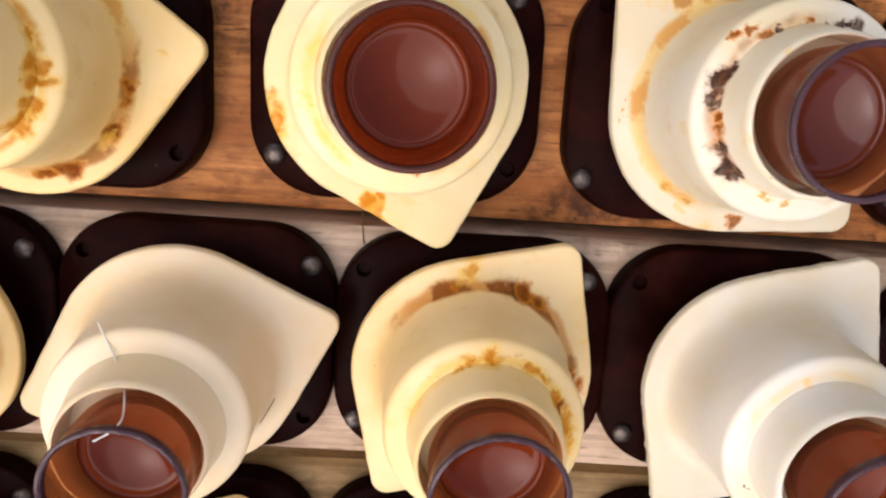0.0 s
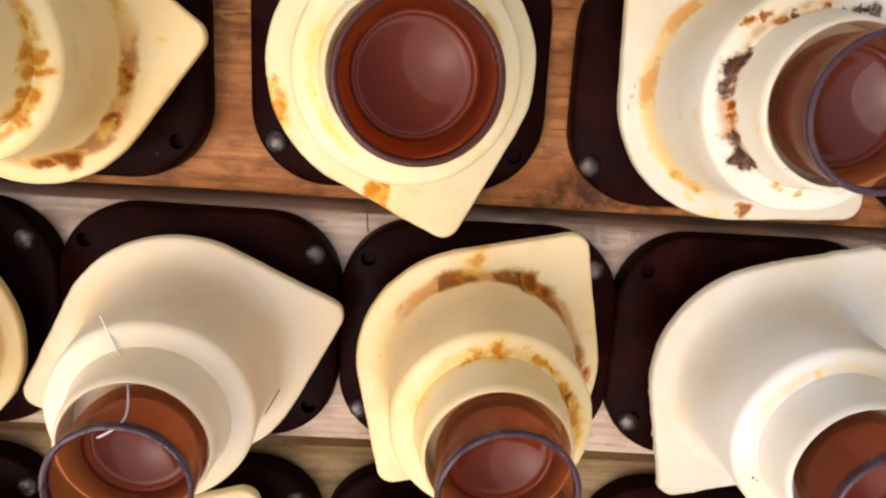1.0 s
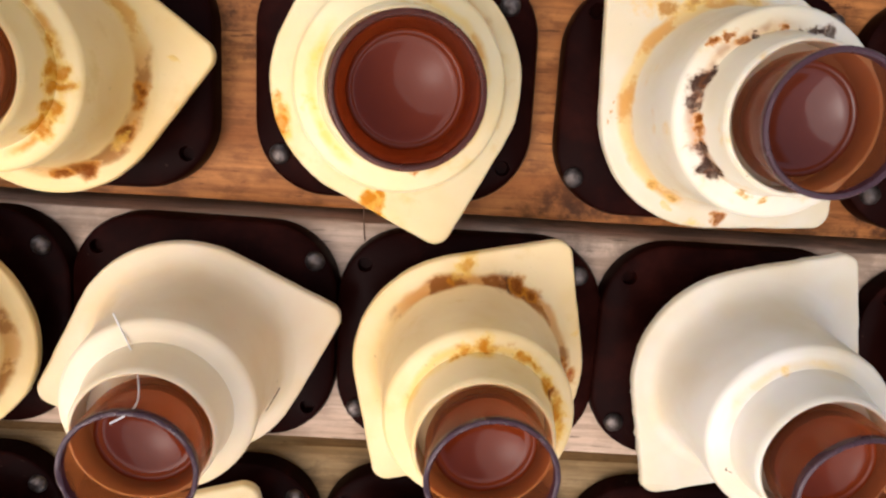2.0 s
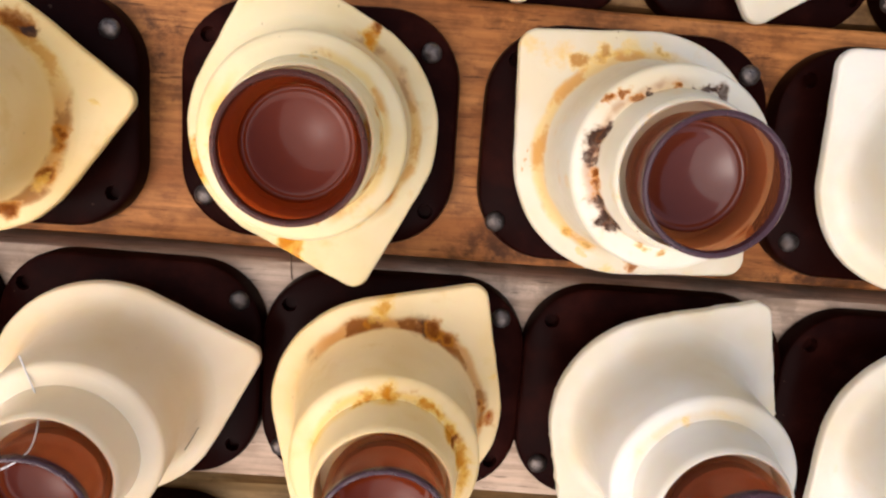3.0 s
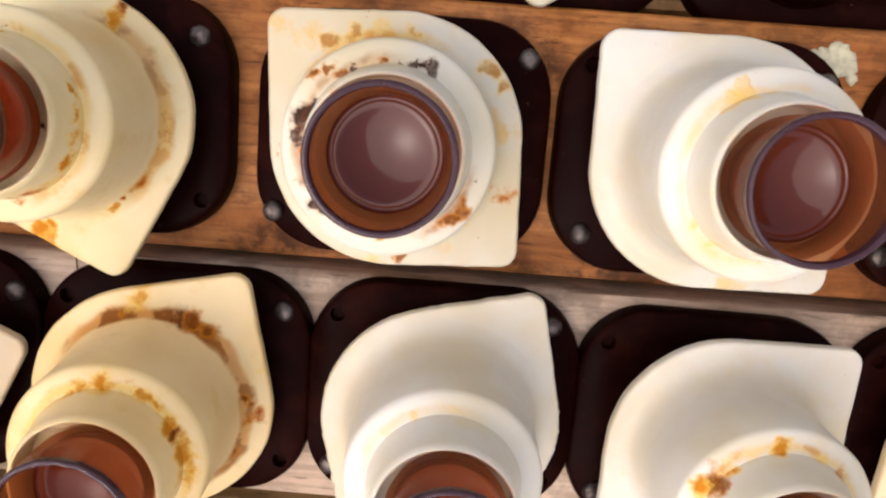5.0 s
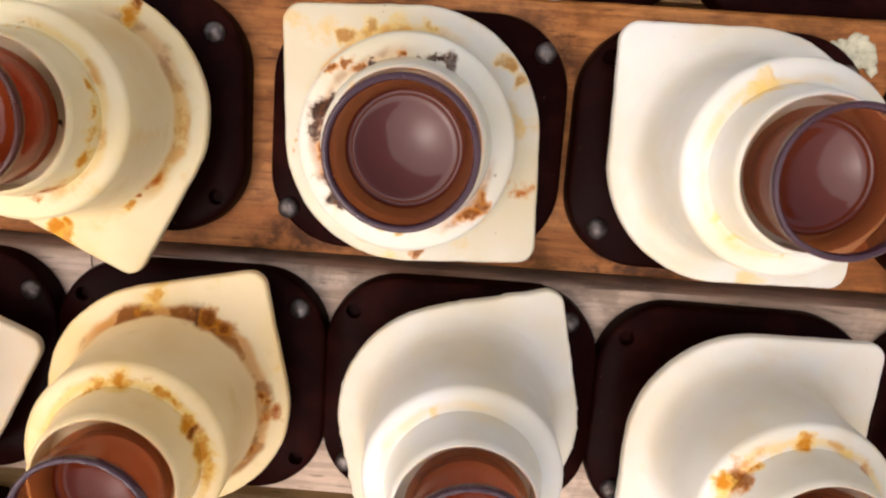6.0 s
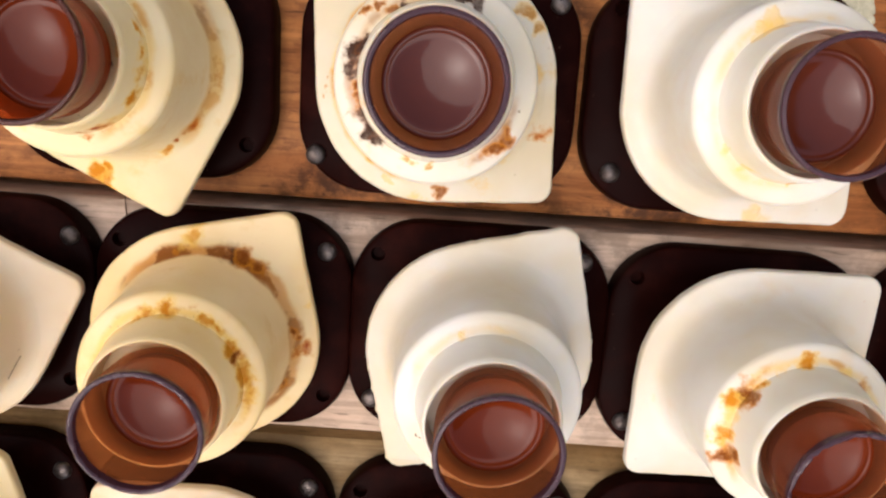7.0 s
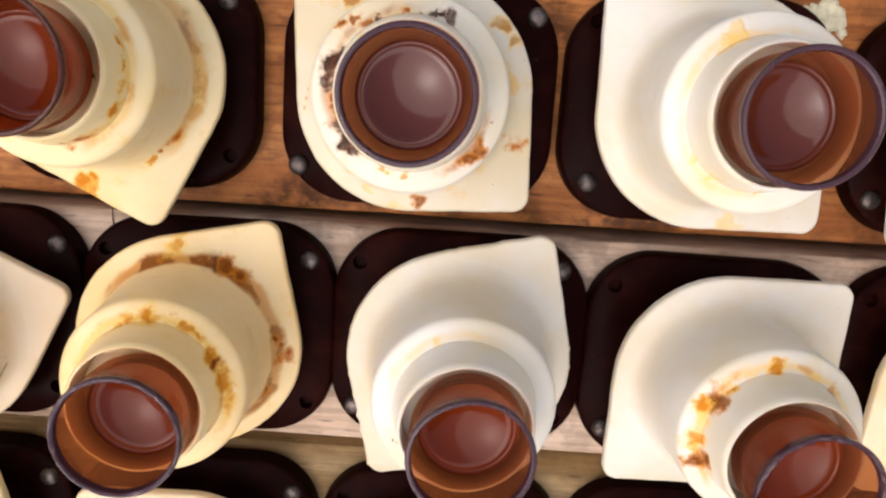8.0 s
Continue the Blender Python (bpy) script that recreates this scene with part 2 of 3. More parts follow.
# Propolis marks on the holders: x, y, z, radius in millimetres, and the kind.
STAINS = {
    'P': [
        (-41.0, 6.6, 8.8, 0.8, 'brown'), (-41.3, 5.0, 8.8, 0.7, 'brown'), (-42.2, 2.6, 8.8, 0.9, 'brown'), (-43.0, 1.9, 8.8, 0.7, 'orange'),
        (-46.1, -1.3, 8.8, 1, 'brown'), (-48.0, -1.9, 8.8, 0.7, 'brown'), (-44.0, 15.2, 8.8, 1.2, 'brown'), (-43.2, 15.0, 8.8, 0.7, 'dark'),
        (-38.1, 9.1, 8.8, 0.4, 'yellow'), (-42.9, 7.4, 19.4, 0.8, 'orange'), (-42.8, 6.1, 19.4, 0.7, 'orange'), (-43.6, 4.1, 19.4, 0.9, 'orange'),
        (-44.1, 2.7, 19.4, 0.8, 'orange'), (-45.0, 10.3, 19.4, 0.6, 'orange'), (-43.7, 9.1, 19.4, 0.6, 'orange'),
    ],
    'Q': [
        (-28.4, 5.4, 8.9, 1, 'orange'), (-28.1, 3.8, 8.9, 1, 'orange'), (-28.7, 6.1, 8.9, 0.6, 'brown'), (-27.2, 2.8, 8.9, 0.5, 'yellow'),
        (-19.0, -3.3, 8.9, 0.8, 'orange'), (-19.7, -3.8, 8.9, 0.5, 'orange'), (-12.9, 16.5, 8.9, 0.8, 'orange'), (-12.3, 17.3, 8.9, 0.6, 'brown'),
        (-7.0, 7.6, 8.9, 0.4, 'yellow'), (-7.4, 2.8, 8.9, 0.4, 'yellow'), (-23.6, 5.9, 20.6, 0.7, 'orange'), (-22.9, 9.3, 20.6, 0.5, 'orange'),
        (-9.7, 7.2, 20.6, 0.45, 'yellow'), (-16.9, 13.5, 20.6, 0.45, 'yellow'), (-15.6, 14.2, 20.6, 0.45, 'orange'), (-11.2, 2.7, 8.9, 0.85, 'red'),
        (-12.6, 1.2, 8.9, 0.6, 'red'), (-13.1, -0.4, 8.9, 0.5, 'orange'), (-19.8, -3.0, 8.9, 0.8, 'orange'), (-18.7, -2.3, 8.9, 0.5, 'orange'),
        (-11.3, 8.4, 19.8, 0.6, 'orange'), (-11.3, 6.6, 19.8, 0.75, 'orange'), (-11.8, 4.8, 19.8, 0.8, 'orange'), (-10.9, 9.8, 19.8, 0.55, 'orange'),
        (-13.2, 2.8, 19.8, 0.5, 'yellow'), (-13.9, 1.9, 19.8, 0.6, 'red'), (-15.4, 1.3, 19.8, 0.5, 'red'), (-13.0, 7.6, 19.8, 0.25, 'dark'),
    ],
    'R': [
        (6.0, 9.1, 19.3, 0.85, 'dark'), (7.0, 9.6, 19.3, 0.65, 'dark'), (5.6, 8.2, 19.3, 0.65, 'dark'), (6.7, 8.3, 19.3, 0.5, 'dark'),
        (6.3, 6.9, 19.3, 0.6, 'brown'), (6.6, 5.6, 19.3, 0.65, 'brown'), (7.0, 4.5, 19.3, 0.75, 'dark'), (7.5, 3.4, 19.3, 0.85, 'dark'),
        (8.1, 2.7, 19.3, 0.6, 'dark'), (7.6, 10.5, 19.3, 0.45, 'brown'), (8.1, 11.4, 19.3, 0.45, 'dark'), (8.9, 12.4, 19.3, 0.45, 'brown'),
        (9.8, 12.9, 19.3, 0.4, 'dark'), (11.4, 13.4, 19.3, 0.35, 'brown'), (13.1, 13.7, 19.3, 0.38, 'dark'), (14.7, 13.6, 19.3, 0.3, 'dark'),
        (6.7, 12.6, 19.3, 0.4, 'brown'), (7.7, 13.2, 19.3, 0.4, 'brown'), (10.4, 1.4, 19.3, 0.4, 'tan'), (12.3, 1.0, 19.3, 0.4, 'tan'),
        (18.2, 2.9, 19.3, 0.75, 'brown'), (18.4, 3.8, 19.3, 0.45, 'brown'), (17.5, 2.1, 19.3, 0.7, 'brown'), (15.0, 13.3, 19.3, 0.65, 'dark'),
        (14.0, 13.6, 19.3, 0.4, 'dark'), (4.2, 7.5, 8.8, 0.6, 'brown'), (3.7, 6.6, 8.8, 0.5, 'tan'), (4.9, 3.1, 8.8, 0.6, 'tan'),
        (6.4, 1.0, 8.8, 0.65, 'tan'), (8.5, -0.2, 8.8, 0.6, 'tan'), (4.8, 12.4, 8.8, 0.7, 'tan'), (6.2, 14.3, 8.8, 0.6, 'tan'),
        (7.8, 16.1, 8.8, 0.7, 'tan'), (2.8, 12.5, 8.8, 0.4, 'orange'), (2.2, 7.5, 8.8, 0.35, 'brown'), (2.1, 6.1, 8.8, 0.3, 'brown'),
        (12.8, -2.3, 8.8, 0.55, 'brown'), (11.0, -2.9, 8.8, 0.6, 'yellow'), (7.8, -1.6, 8.8, 0.4, 'yellow'), (22.0, 3.9, 8.8, 0.8, 'red'),
        (22.9, 3.3, 8.8, 0.5, 'yellow'), (21.2, 1.5, 8.8, 0.55, 'yellow'), (6.0, 15.8, 8.8, 0.8, 'tan'), (8.4, 16.9, 8.8, 0.9, 'tan'),
        (10.8, 17.2, 8.8, 0.9, 'yellow'), (13.0, 17.2, 8.8, 0.7, 'tan'), (20.2, 14.5, 8.8, 0.8, 'tan'), (21.1, 12.7, 8.8, 0.7, 'tan'),
    ],
    'S': [
        (38.1, 13.4, 19.5, 0.68, 'yellow'), (37.3, 12.9, 19.5, 0.52, 'yellow'), (37.2, 13.5, 19.5, 0.17, 'dark'), (37.1, 9.4, 19.5, 0.38, 'yellow'),
        (39.5, 2.9, 19.5, 0.41, 'brown'), (40.9, 1.8, 19.5, 0.38, 'orange'), (35.7, 4.2, 19.5, 0.38, 'yellow'), (37.7, 2.3, 19.5, 0.45, 'yellow'),
        (43.6, -2.8, 8.5, 0.9, 'yellow'),
    ],
    'K': [
        (-28.8, -21.1, 9.0, 0.35, 'dark'), (-43.2, -14.3, 9.5, 0.25, 'dark'), (-36.0, -14.2, 8.5, 0.2, 'dark'),
    ],
    'L': [
        (-6.8, -9.8, 8.9, 1.2, 'dark'), (-5.3, -10.1, 8.9, 1, 'brown'), (-3.9, -11.1, 8.9, 0.9, 'brown'), (-8.9, -10.0, 8.9, 0.8, 'brown'),
        (-11.2, -10.6, 8.9, 0.75, 'brown'), (-13.2, -11.4, 8.9, 0.6, 'brown'), (-10.0, -8.4, 8.9, 0.9, 'orange'), (-10.2, -9.0, 8.9, 0.8, 'yellow'),
        (0.6, -19.2, 8.9, 0.8, 'red'), (-0.5, -17.2, 8.9, 0.5, 'brown'), (-0.8, -22.6, 8.9, 0.6, 'brown'), (-2.9, -27.1, 8.9, 0.5, 'red'),
        (1.0, -15.0, 8.9, 0.35, 'yellow'), (-10.8, -13.5, 19.4, 0.7, 'orange'), (-8.8, -13.0, 19.4, 0.8, 'orange'), (-7.1, -13.1, 19.4, 0.7, 'brown'),
        (-5.6, -13.9, 19.4, 0.7, 'orange'), (-3.9, -15.3, 19.4, 0.8, 'orange'), (-3.1, -16.2, 19.4, 0.55, 'brown'), (-2.2, -18.2, 19.4, 0.9, 'orange'),
        (-2.2, -20.3, 19.4, 0.8, 'orange'), (-2.9, -22.4, 19.4, 0.6, 'orange'),
    ],
    'M': [
        (10.0, -11.2, 8.5, 0.44, 'yellow'), (14.8, -16.3, 20.0, 0.4, 'yellow'), (15.9, -13.2, 19.5, 0.56, 'yellow'), (27.2, -25.4, 8.5, 0.8, 'yellow'),
        (12.8, -21.7, 19.0, 0.2, 'dark'),
    ],
    'N': [
        (36.5, -21.2, 8.5, 0.58, 'yellow'), (40.0, -16.6, 19.4, 0.94, 'brown'), (39.1, -17.2, 19.4, 0.86, 'orange'), (41.3, -15.6, 19.4, 0.65, 'orange'),
        (44.6, -13.6, 19.4, 0.72, 'orange'), (42.8, -14.7, 19.4, 0.72, 'orange'), (38.7, -20.2, 19.4, 0.79, 'orange'), (39.2, -22.3, 19.4, 0.79, 'brown'),
        (49.4, -15.5, 19.4, 0.72, 'brown'), (47.8, -14.3, 19.4, 0.43, 'yellow'), (39.5, -18.5, 19.4, 0.65, 'yellow'), (55.1, -10.2, 8.5, 0.22, 'brown'),
    ],
}
# Grime along the foot of the stem or of the neck: place, middle angle, half the angle, kind, strength.
ARCS = {
    "P": [("plate", -40, 55, "brown", 0.6), ("neck", 10, 75, "orange", 0.7), ("plate", 60, 35, "orange", 0.6)],
    "Q": [("neck", 10, 70, "orange", 0.6), ("plate", 30, 35, "brown", 0.45), ("neck", 190, 40, "yellow", 0.6), ("plate", -15, 25, "orange", 0.5)],
    "R": [("neck", 160, 65, "brown", 0.35), ("plate", 160, 85, "orange", 0.6), ("neck", -40, 18, "brown", 0.5)],
    "S": [("neck", 120, 45, "yellow", 0.3), ("neck", 230, 40, "yellow", 0.25)],
    "L": [("plate", 92, 48, "brown", 0.85), ("plate", -5, 45, "brown", 0.65), ("neck", 70, 95, "orange", 0.85)],
    "M": [("neck", 120, 50, "yellow", 0.25)],
    "N": [("neck", 120, 95, "orange", 0.6)],
    "J": [("plate", 0, 60, "brown", 0.6)],
}
CREAM = {"ivory": (0.61, 0.555, 0.435), "golden": (0.74, 0.55, 0.255), "yellowed": (0.69, 0.565, 0.325), "honey": (0.73, 0.56, 0.30), "cream": (0.70, 0.57, 0.385), "white": (0.625, 0.58, 0.49)}
AMBER_WALL = amber_plastic("amber_plastic", (0.165, 0.058, 0.033), (0.92, 0.64, 0.46), 0.60, 0.5, 0.07, (0.66, 0.27, 0.090))
AMBER_WALL_RED = amber_plastic("amber_red_plastic", (0.13, 0.026, 0.010), (0.80, 0.36, 0.20), 0.5, 0.45, 0.07, (0.50, 0.12, 0.025))
# Red floor of the dark cup; front floors share it, weaker reflection tinted in.
AMBER_FLOOR_RED_DIM_SKY = amber_plastic("amber_red_dim_sky_floor_plastic", (0.150, 0.024, 0.005), (1, 1, 1), 0.0, 0.17, 0.03)
AMBER_FLOOR = amber_plastic("amber_floor_plastic", (0.095, 0.019, 0.008), (1, 1, 1), 0.0, 0.33, 0.03)
# The sky's purple sheen on the rims is mixed into this base colour.
AMBER_RIM_SKY_TINT = amber_plastic("amber_rim_sky_tint_plastic", (0.060, 0.024, 0.030), (0.5, 0.3, 0.3), 0.15, 0.4, 0.16)
AMBER_RIM_RED = amber_plastic("amber_red_rim_plastic", (0.075, 0.017, 0.008), (0.6, 0.25, 0.15), 0.2, 0.3, 0.2)
BROWN = brown_plastic()
STEEL = grey_metal()
WOOD_WARM = bar_wood("warm_bar_wood", (0.60, 0.240, 0.066), (0.27, 0.082, 0.017), 0.5)
WOOD_PALE = bar_wood("pale_bar_wood", (0.77, 0.585, 0.435), (0.58, 0.385, 0.25), 0.38, 0.45)
WOOD_FRONT = bar_wood("golden_bar_wood", (0.56, 0.38, 0.18), (0.34, 0.20, 0.075), 0.45, 0.6)
WOOD_REAR = bar_wood("olive_bar_wood", (0.62, 0.36, 0.15), (0.33, 0.17, 0.06), 0.5)
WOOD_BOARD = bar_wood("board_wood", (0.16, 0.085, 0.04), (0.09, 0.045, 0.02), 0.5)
WAX = plain("pale_wax", (0.66, 0.60, 0.40), 0.5)
FIBRE = plain("clear_fibre", (0.75, 0.70, 0.62), 0.3)


# ---- shapes ----
def part(name, bm, material, parent=None, label=""):
    """Links a bmesh, in millimetres, as one smooth-shaded mesh object."""
    bmesh.ops.scale(bm, vec=(MM, MM, MM), verts=bm.verts)
    bmesh.ops.recalc_face_normals(bm, faces=bm.faces)
    me = bpy.data.meshes.new(name)
    bm.to_mesh(me)
    bm.free()
    me.materials.append(material)
    me.shade_smooth()
    me.set_sharp_from_angle(angle=radians(38))
    ob = new(name, me)
    ob.parent = parent
    return tagged(ob, label)


def empty(name, x, y, z, rx=0, ry=0, rz=0):
    ob = new(name)
    ob.empty_display_size = 0.002
    ob.matrix_basis = pose(x * MM, y * MM, z * MM, rx, ry, rz)
    return ob


def turned(profile, steps=64, wave=0.0, seed=0):
    """A closed body of revolution from a profile of (radius, z); wave: unevenness in millimetres."""
    bm = bmesh.new()
    rings = []
    for r, z in profile:
        if r < 1e-6:
            rings.append([bm.verts.new((0, 0, z))])
            continue
        ring = []
        for k in range(steps):
            a = 2 * math.pi * k / steps
            d = wave * noise.noise((1.3 * math.cos(a) + seed, 1.3 * math.sin(a), 0.2 * z))
            ring.append(bm.verts.new(((r + d) * math.cos(a), (r + d) * math.sin(a), z)))
        rings.append(ring)
    for a, b in zip(rings, rings[1:]):
        for k in range(steps):
            m = (k + 1) % steps
            if len(a) == 1 and len(b) == 1:
                continue
            if len(a) == 1:
                bm.faces.new((a[0], b[k], b[m]))
            elif len(b) == 1:
                bm.faces.new((a[k], b[0], a[m]))
            else:
                bm.faces.new((a[k], b[k], b[m], a[m]))
    return bm


def rounded(points, radii, steps=10):
    """The outline of a convex polygon with rounded corners."""
    out = []
    for k, (p, r) in enumerate(zip(points, radii)):
        p, a, b = Vector(p), Vector(points[k - 1]), Vector(points[(k + 1) % len(points)])
        u, v = (a - p).normalized(), (b - p).normalized()
        half = u.angle(v) / 2
        centre = p + (u + v).normalized() * (r / math.sin(half))
        start, end = p + u * (r / math.tan(half)) - centre, p + v * (r / math.tan(half)) - centre
        turn = start.angle_signed(end)
        for s in range(steps + 1):
            q = start.copy()
            q.rotate(Matrix.Rotation(-turn * s / steps, 2))
            out.append(centre + q)
    return out


def dense(outline, step):
    """The outline with points set no further apart than step."""
    out = []
    for k, p in enumerate(outline):
        q = outline[(k + 1) % len(outline)]
        count = max(1, math.ceil((q - p).length / step))
        out += [p.lerp(q, m / count) for m in range(count)] if (q - p).length > 1e-5 else []
    return out


def shrunk(outline, d):
    """The outline moved inwards by d."""
    n = len(outline)
    out = []
    for k, p in enumerate(outline):
        t = (outline[(k + 1) % n] - outline[k - 1]).normalized()
        out.append(p + Vector((-t.y, t.x)) * d)
    return out


def slab(outline, levels, holes=(), deep=0.0):
    """A slab with its edge shaped by levels of (inset, z), from below up; holes: (x, y, r) sunk from the top by deep."""
    bm = bmesh.new()
    loops = [[bm.verts.new((p.x, p.y, z)) for p in shrunk(outline, d)] for d, z in levels]
    n = len(outline)
    for a, b in zip(loops, loops[1:]):
        for k in range(n):
            bm.faces.new((a[k], a[(k + 1) % n], b[(k + 1) % n], b[k]))
    bm.faces.new(loops[0][::-1])
    if not holes:
        bm.faces.new(loops[-1])
        return bm
    top = levels[-1][1]
    rim = list(loops[-1])
    bounds = [(k, (k + 1) % n) for k in range(n)]
    for x, y, r in holes:
        rings = [[bm.verts.new((x + rr * math.cos(math.tau * k / 20), y + rr * math.sin(math.tau * k / 20), z)) for k in range(20)] for rr, z in ((r, top), (r * 0.86, top - 0.35), (r * 0.8, top - deep))]
        for a, b in zip(rings, rings[1:]):
            for k in range(20):
                bm.faces.new((a[k], a[(k + 1) % 20], b[(k + 1) % 20], b[k]))
        bm.faces.new(rings[-1])
        bounds += [(len(rim) + k, len(rim) + (k + 1) % 20) for k in range(20)]
        rim += rings[0]
    _, _, faces, back, _, _ = delaunay_2d_cdt([v.co.to_2d() for v in rim], bounds, [], 1, 1e-6)
    for face in faces:
        corners = [rim[back[k][0]] for k in face]
        middle = sum((v.co.to_2d() for v in corners), Vector((0, 0))) / 3
        if all((middle - Vector((x, y))).length > r * 0.95 for x, y, r in holes):
            bm.faces.new(corners)
    return bm


# ---- bars and the board they lie on ----
def bar(label, y0, y1, material, seed, ease=0.5, x0=-112, x1=128, deep=11.0, level=0.0):
    """A sawn wooden bar along x with eased, slightly uneven edges."""
    bm = bmesh.new()
    e, n = 0.5, 90
    cross = [(y0, -deep), (y0, -e), (y0 + e * 0.3, -e * 0.3), (y0 + e, 0), (y1 - ease, 0), (y1 - ease * 0.3, -ease * 0.45), (y1, -ease * 1.3), (y1, -deep)]
    loops = []
    for k in range(n + 1):
        x = x0 + (x1 - x0) * k / n
        ring = []
        for m, (y, z) in enumerate(cross):
            d = 0.0 if z <= -deep else 0.16 * noise.noise((x * 0.06 + seed, m * 2.1, seed)) + 0.06 * noise.noise((x * 0.5, m * 1.7, seed))
            ring.append(bm.verts.new((x, y + (d if m in (1, 2, 5, 6) else 0), z + (0.4 * d if z > -1 else 0))))
        loops.append(ring)
    c = len(cross)
    for a, b in zip(loops, loops[1:]):
        for m in range(c):
            bm.faces.new((a[m], b[m], b[(m + 1) % c], a[(m + 1) % c]))
    bm.faces.new(loops[0]), bm.faces.new(loops[-1][::-1])
    bmesh.ops.translate(bm, verts=bm.verts, vec=(0, 0, level))
    return tagged(part("wooden_bar", bm, material), label, "bar", "wooden bars")


REAR = -6.0  # the row behind lies lower
bm = bmesh.new()
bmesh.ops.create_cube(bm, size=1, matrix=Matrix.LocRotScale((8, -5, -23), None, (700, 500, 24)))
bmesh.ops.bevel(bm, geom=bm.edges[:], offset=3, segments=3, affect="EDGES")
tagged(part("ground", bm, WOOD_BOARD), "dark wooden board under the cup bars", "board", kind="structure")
bar("olive brown wooden bar in the row behind", 23.2, 51.0, WOOD_REAR, 3, deep=5.0, level=REAR)
bar("warm brown wooden bar carrying stained cup holders", -4.9, 21.9, WOOD_WARM, 11)
bar("pale worn wooden bar carrying cream cup holders", -31.3, -6.2, WOOD_PALE, 23, 1.0)
bar("golden worn wooden bar in the front row", -59.0, -32.0, WOOD_FRONT, 37, 3.0)


# ---- the mounting blocks with their nails ----
NAIL_AT = (11.0, 8.0)
BLOCK_OUTLINE = rounded([(-13.75, -11.7), (13.75, -11.7), (13.75, 11.7), (-13.75, 11.7)], [7.3] * 4, 10)


def mounting_block():
    thing = empty("mounting_block", 0, 0, 0)
    holes = [(sx * NAIL_AT[0], sy * NAIL_AT[1], 0.78) for sx, sy in ((-1, 1), (1, -1))]
    part("base", slab(BLOCK_OUTLINE, [(0.3, 0), (0, 0.3), (0, 2.2), (0.15, 2.75), (0.5, 3.0)], holes, 0.9), BROWN, thing)
    part("socket", turned([(0, 3.0), (9.3, 3.0), (9.0, 3.5), (8.7, 5.5), (8.6, 7.1), (8.3, 7.3), (0, 7.3)], 56), BROWN, thing)
    return tagged(thing, "dark brown plastic block nailed to a wooden bar", "mounting block", "mounting blocks")


def nail():
    thing = empty("nail", 0, 0, 0)
    part("head", turned([(0, 2.75), (0.8, 2.8), (1.02, 3.02), (1.0, 3.25), (0.78, 3.5), (0.42, 3.64), (0, 3.7)], 24, 0.06, 4), STEEL, thing)
    part("shank", turned([(0, 0.7), (0.55, 0.7), (0.55, 2.78), (0, 2.78)], 12), STEEL, thing)
    return tagged(thing, "dull steel nail in a brown plastic block", "nail", "nails in the blocks")


block_0, nail_0 = mounting_block(), nail()
# Nails driven a little off their usual place: the block's number and the nail's side, then x and y.
NAILS_OFF = {(0, -1): (0.1, 0.06), (0, 1): (23.8, 16.3), (1, -1): (-29.3, 0.65), (1, 1): (-7.45, 16.1), (2, -1): (30.25, 0.15), (5, -1): (-20.75, -25.9), (6, 1): (-25.5, -10.1), (7, 1): (28.5, -9.4), (8, -1): (34.4, -26.6)}
BLOCKS = [
    (12.2, 8.1, 0), (-18.15, 8.4, 0.6), (40.8, 8.2, -0.5), (-49.6, 8.0, 0.4), (70.6, 8.3, 0.5),
    (-9.3, -18.1, 0.4), (-36.85, -18.0, -0.6), (18.0, -17.9, 0), (45.3, -18.7, -0.5), (-64.3, -18.2, 0.5), (72.6, -18.4, 0),
    (-10.4, -45.0, 0.3), (-38.1, -44.8, -0.4), (17.3, -45.0, 0), (44.9, -45.0, 0.5), (-66.0, -44.8, 0), (72.5, -45.0, 0),
    (0.6, 33.2, 0), (25.7, 33.2, 0.4), (50.8, 33.1, -0.4),
]
for k, (x, y, turn) in enumerate(BLOCKS):
    where = pose(x * MM, y * MM, (REAR if y > 30 else 0) * MM, 0, 0, turn)
    if k:
        copy_thing(block_0, where @ Matrix.Diagonal(((0.91 if y > 30 else 1.0) / 1.025, 1, 1, 1)))
    else:
        block_0.matrix_basis = where @ Matrix.Diagonal((1.025, 1, 1, 1))
    for s in (-1, 1):
        at = where @ pose(s * NAIL_AT[0] * MM, s * NAIL_AT[1] * MM, 0, 0, 0, 40 * k + 90 * s)
        if (k, s) in NAILS_OFF:
            at = pose(NAILS_OFF[k, s][0] * MM, NAILS_OFF[k, s][1] * MM, 0, 0, 0, 40 * k + 90 * s)
        if k or s > 0:
            copy_thing(nail_0, at)
        else:
            nail_0.matrix_basis = at


# ---- the cup holders and the cups in them ----
A = 22.5 / math.sqrt(2)
PLATE_OUTLINE = dense(rounded([(A, 0), (0, A), (-A, 0), (0, -A)], [1.6, 10.9, 1.6, 10.9], 14), 0.6)
STEM_PROFILE = [(0, 1.2), (10.6, 1.25), (10.3, 1.30), (9.95, 1.40), (9.6, 1.56), (9.25, 1.84), (8.95, 2.3), (8.68, 3.1), (8.44, 4.6), (8.28, 7.0), (8.2, 11.2), (8.08, 11.55), (7.85, 11.75), (7.4, 11.86), (6.7, 12.0), (6.45, 12.1), (0, 12.1)]
NECK_PROFILE = [(0, 12.0), (6.35, 12.0), (6.22, 12.35), (6.05, 13.2), (5.8, 15.4), (5.72, 15.85), (5.55, 16.02), (5.42, 16.0), (5.34, 15.75), (5.32, 13.0), (0, 13.0)]


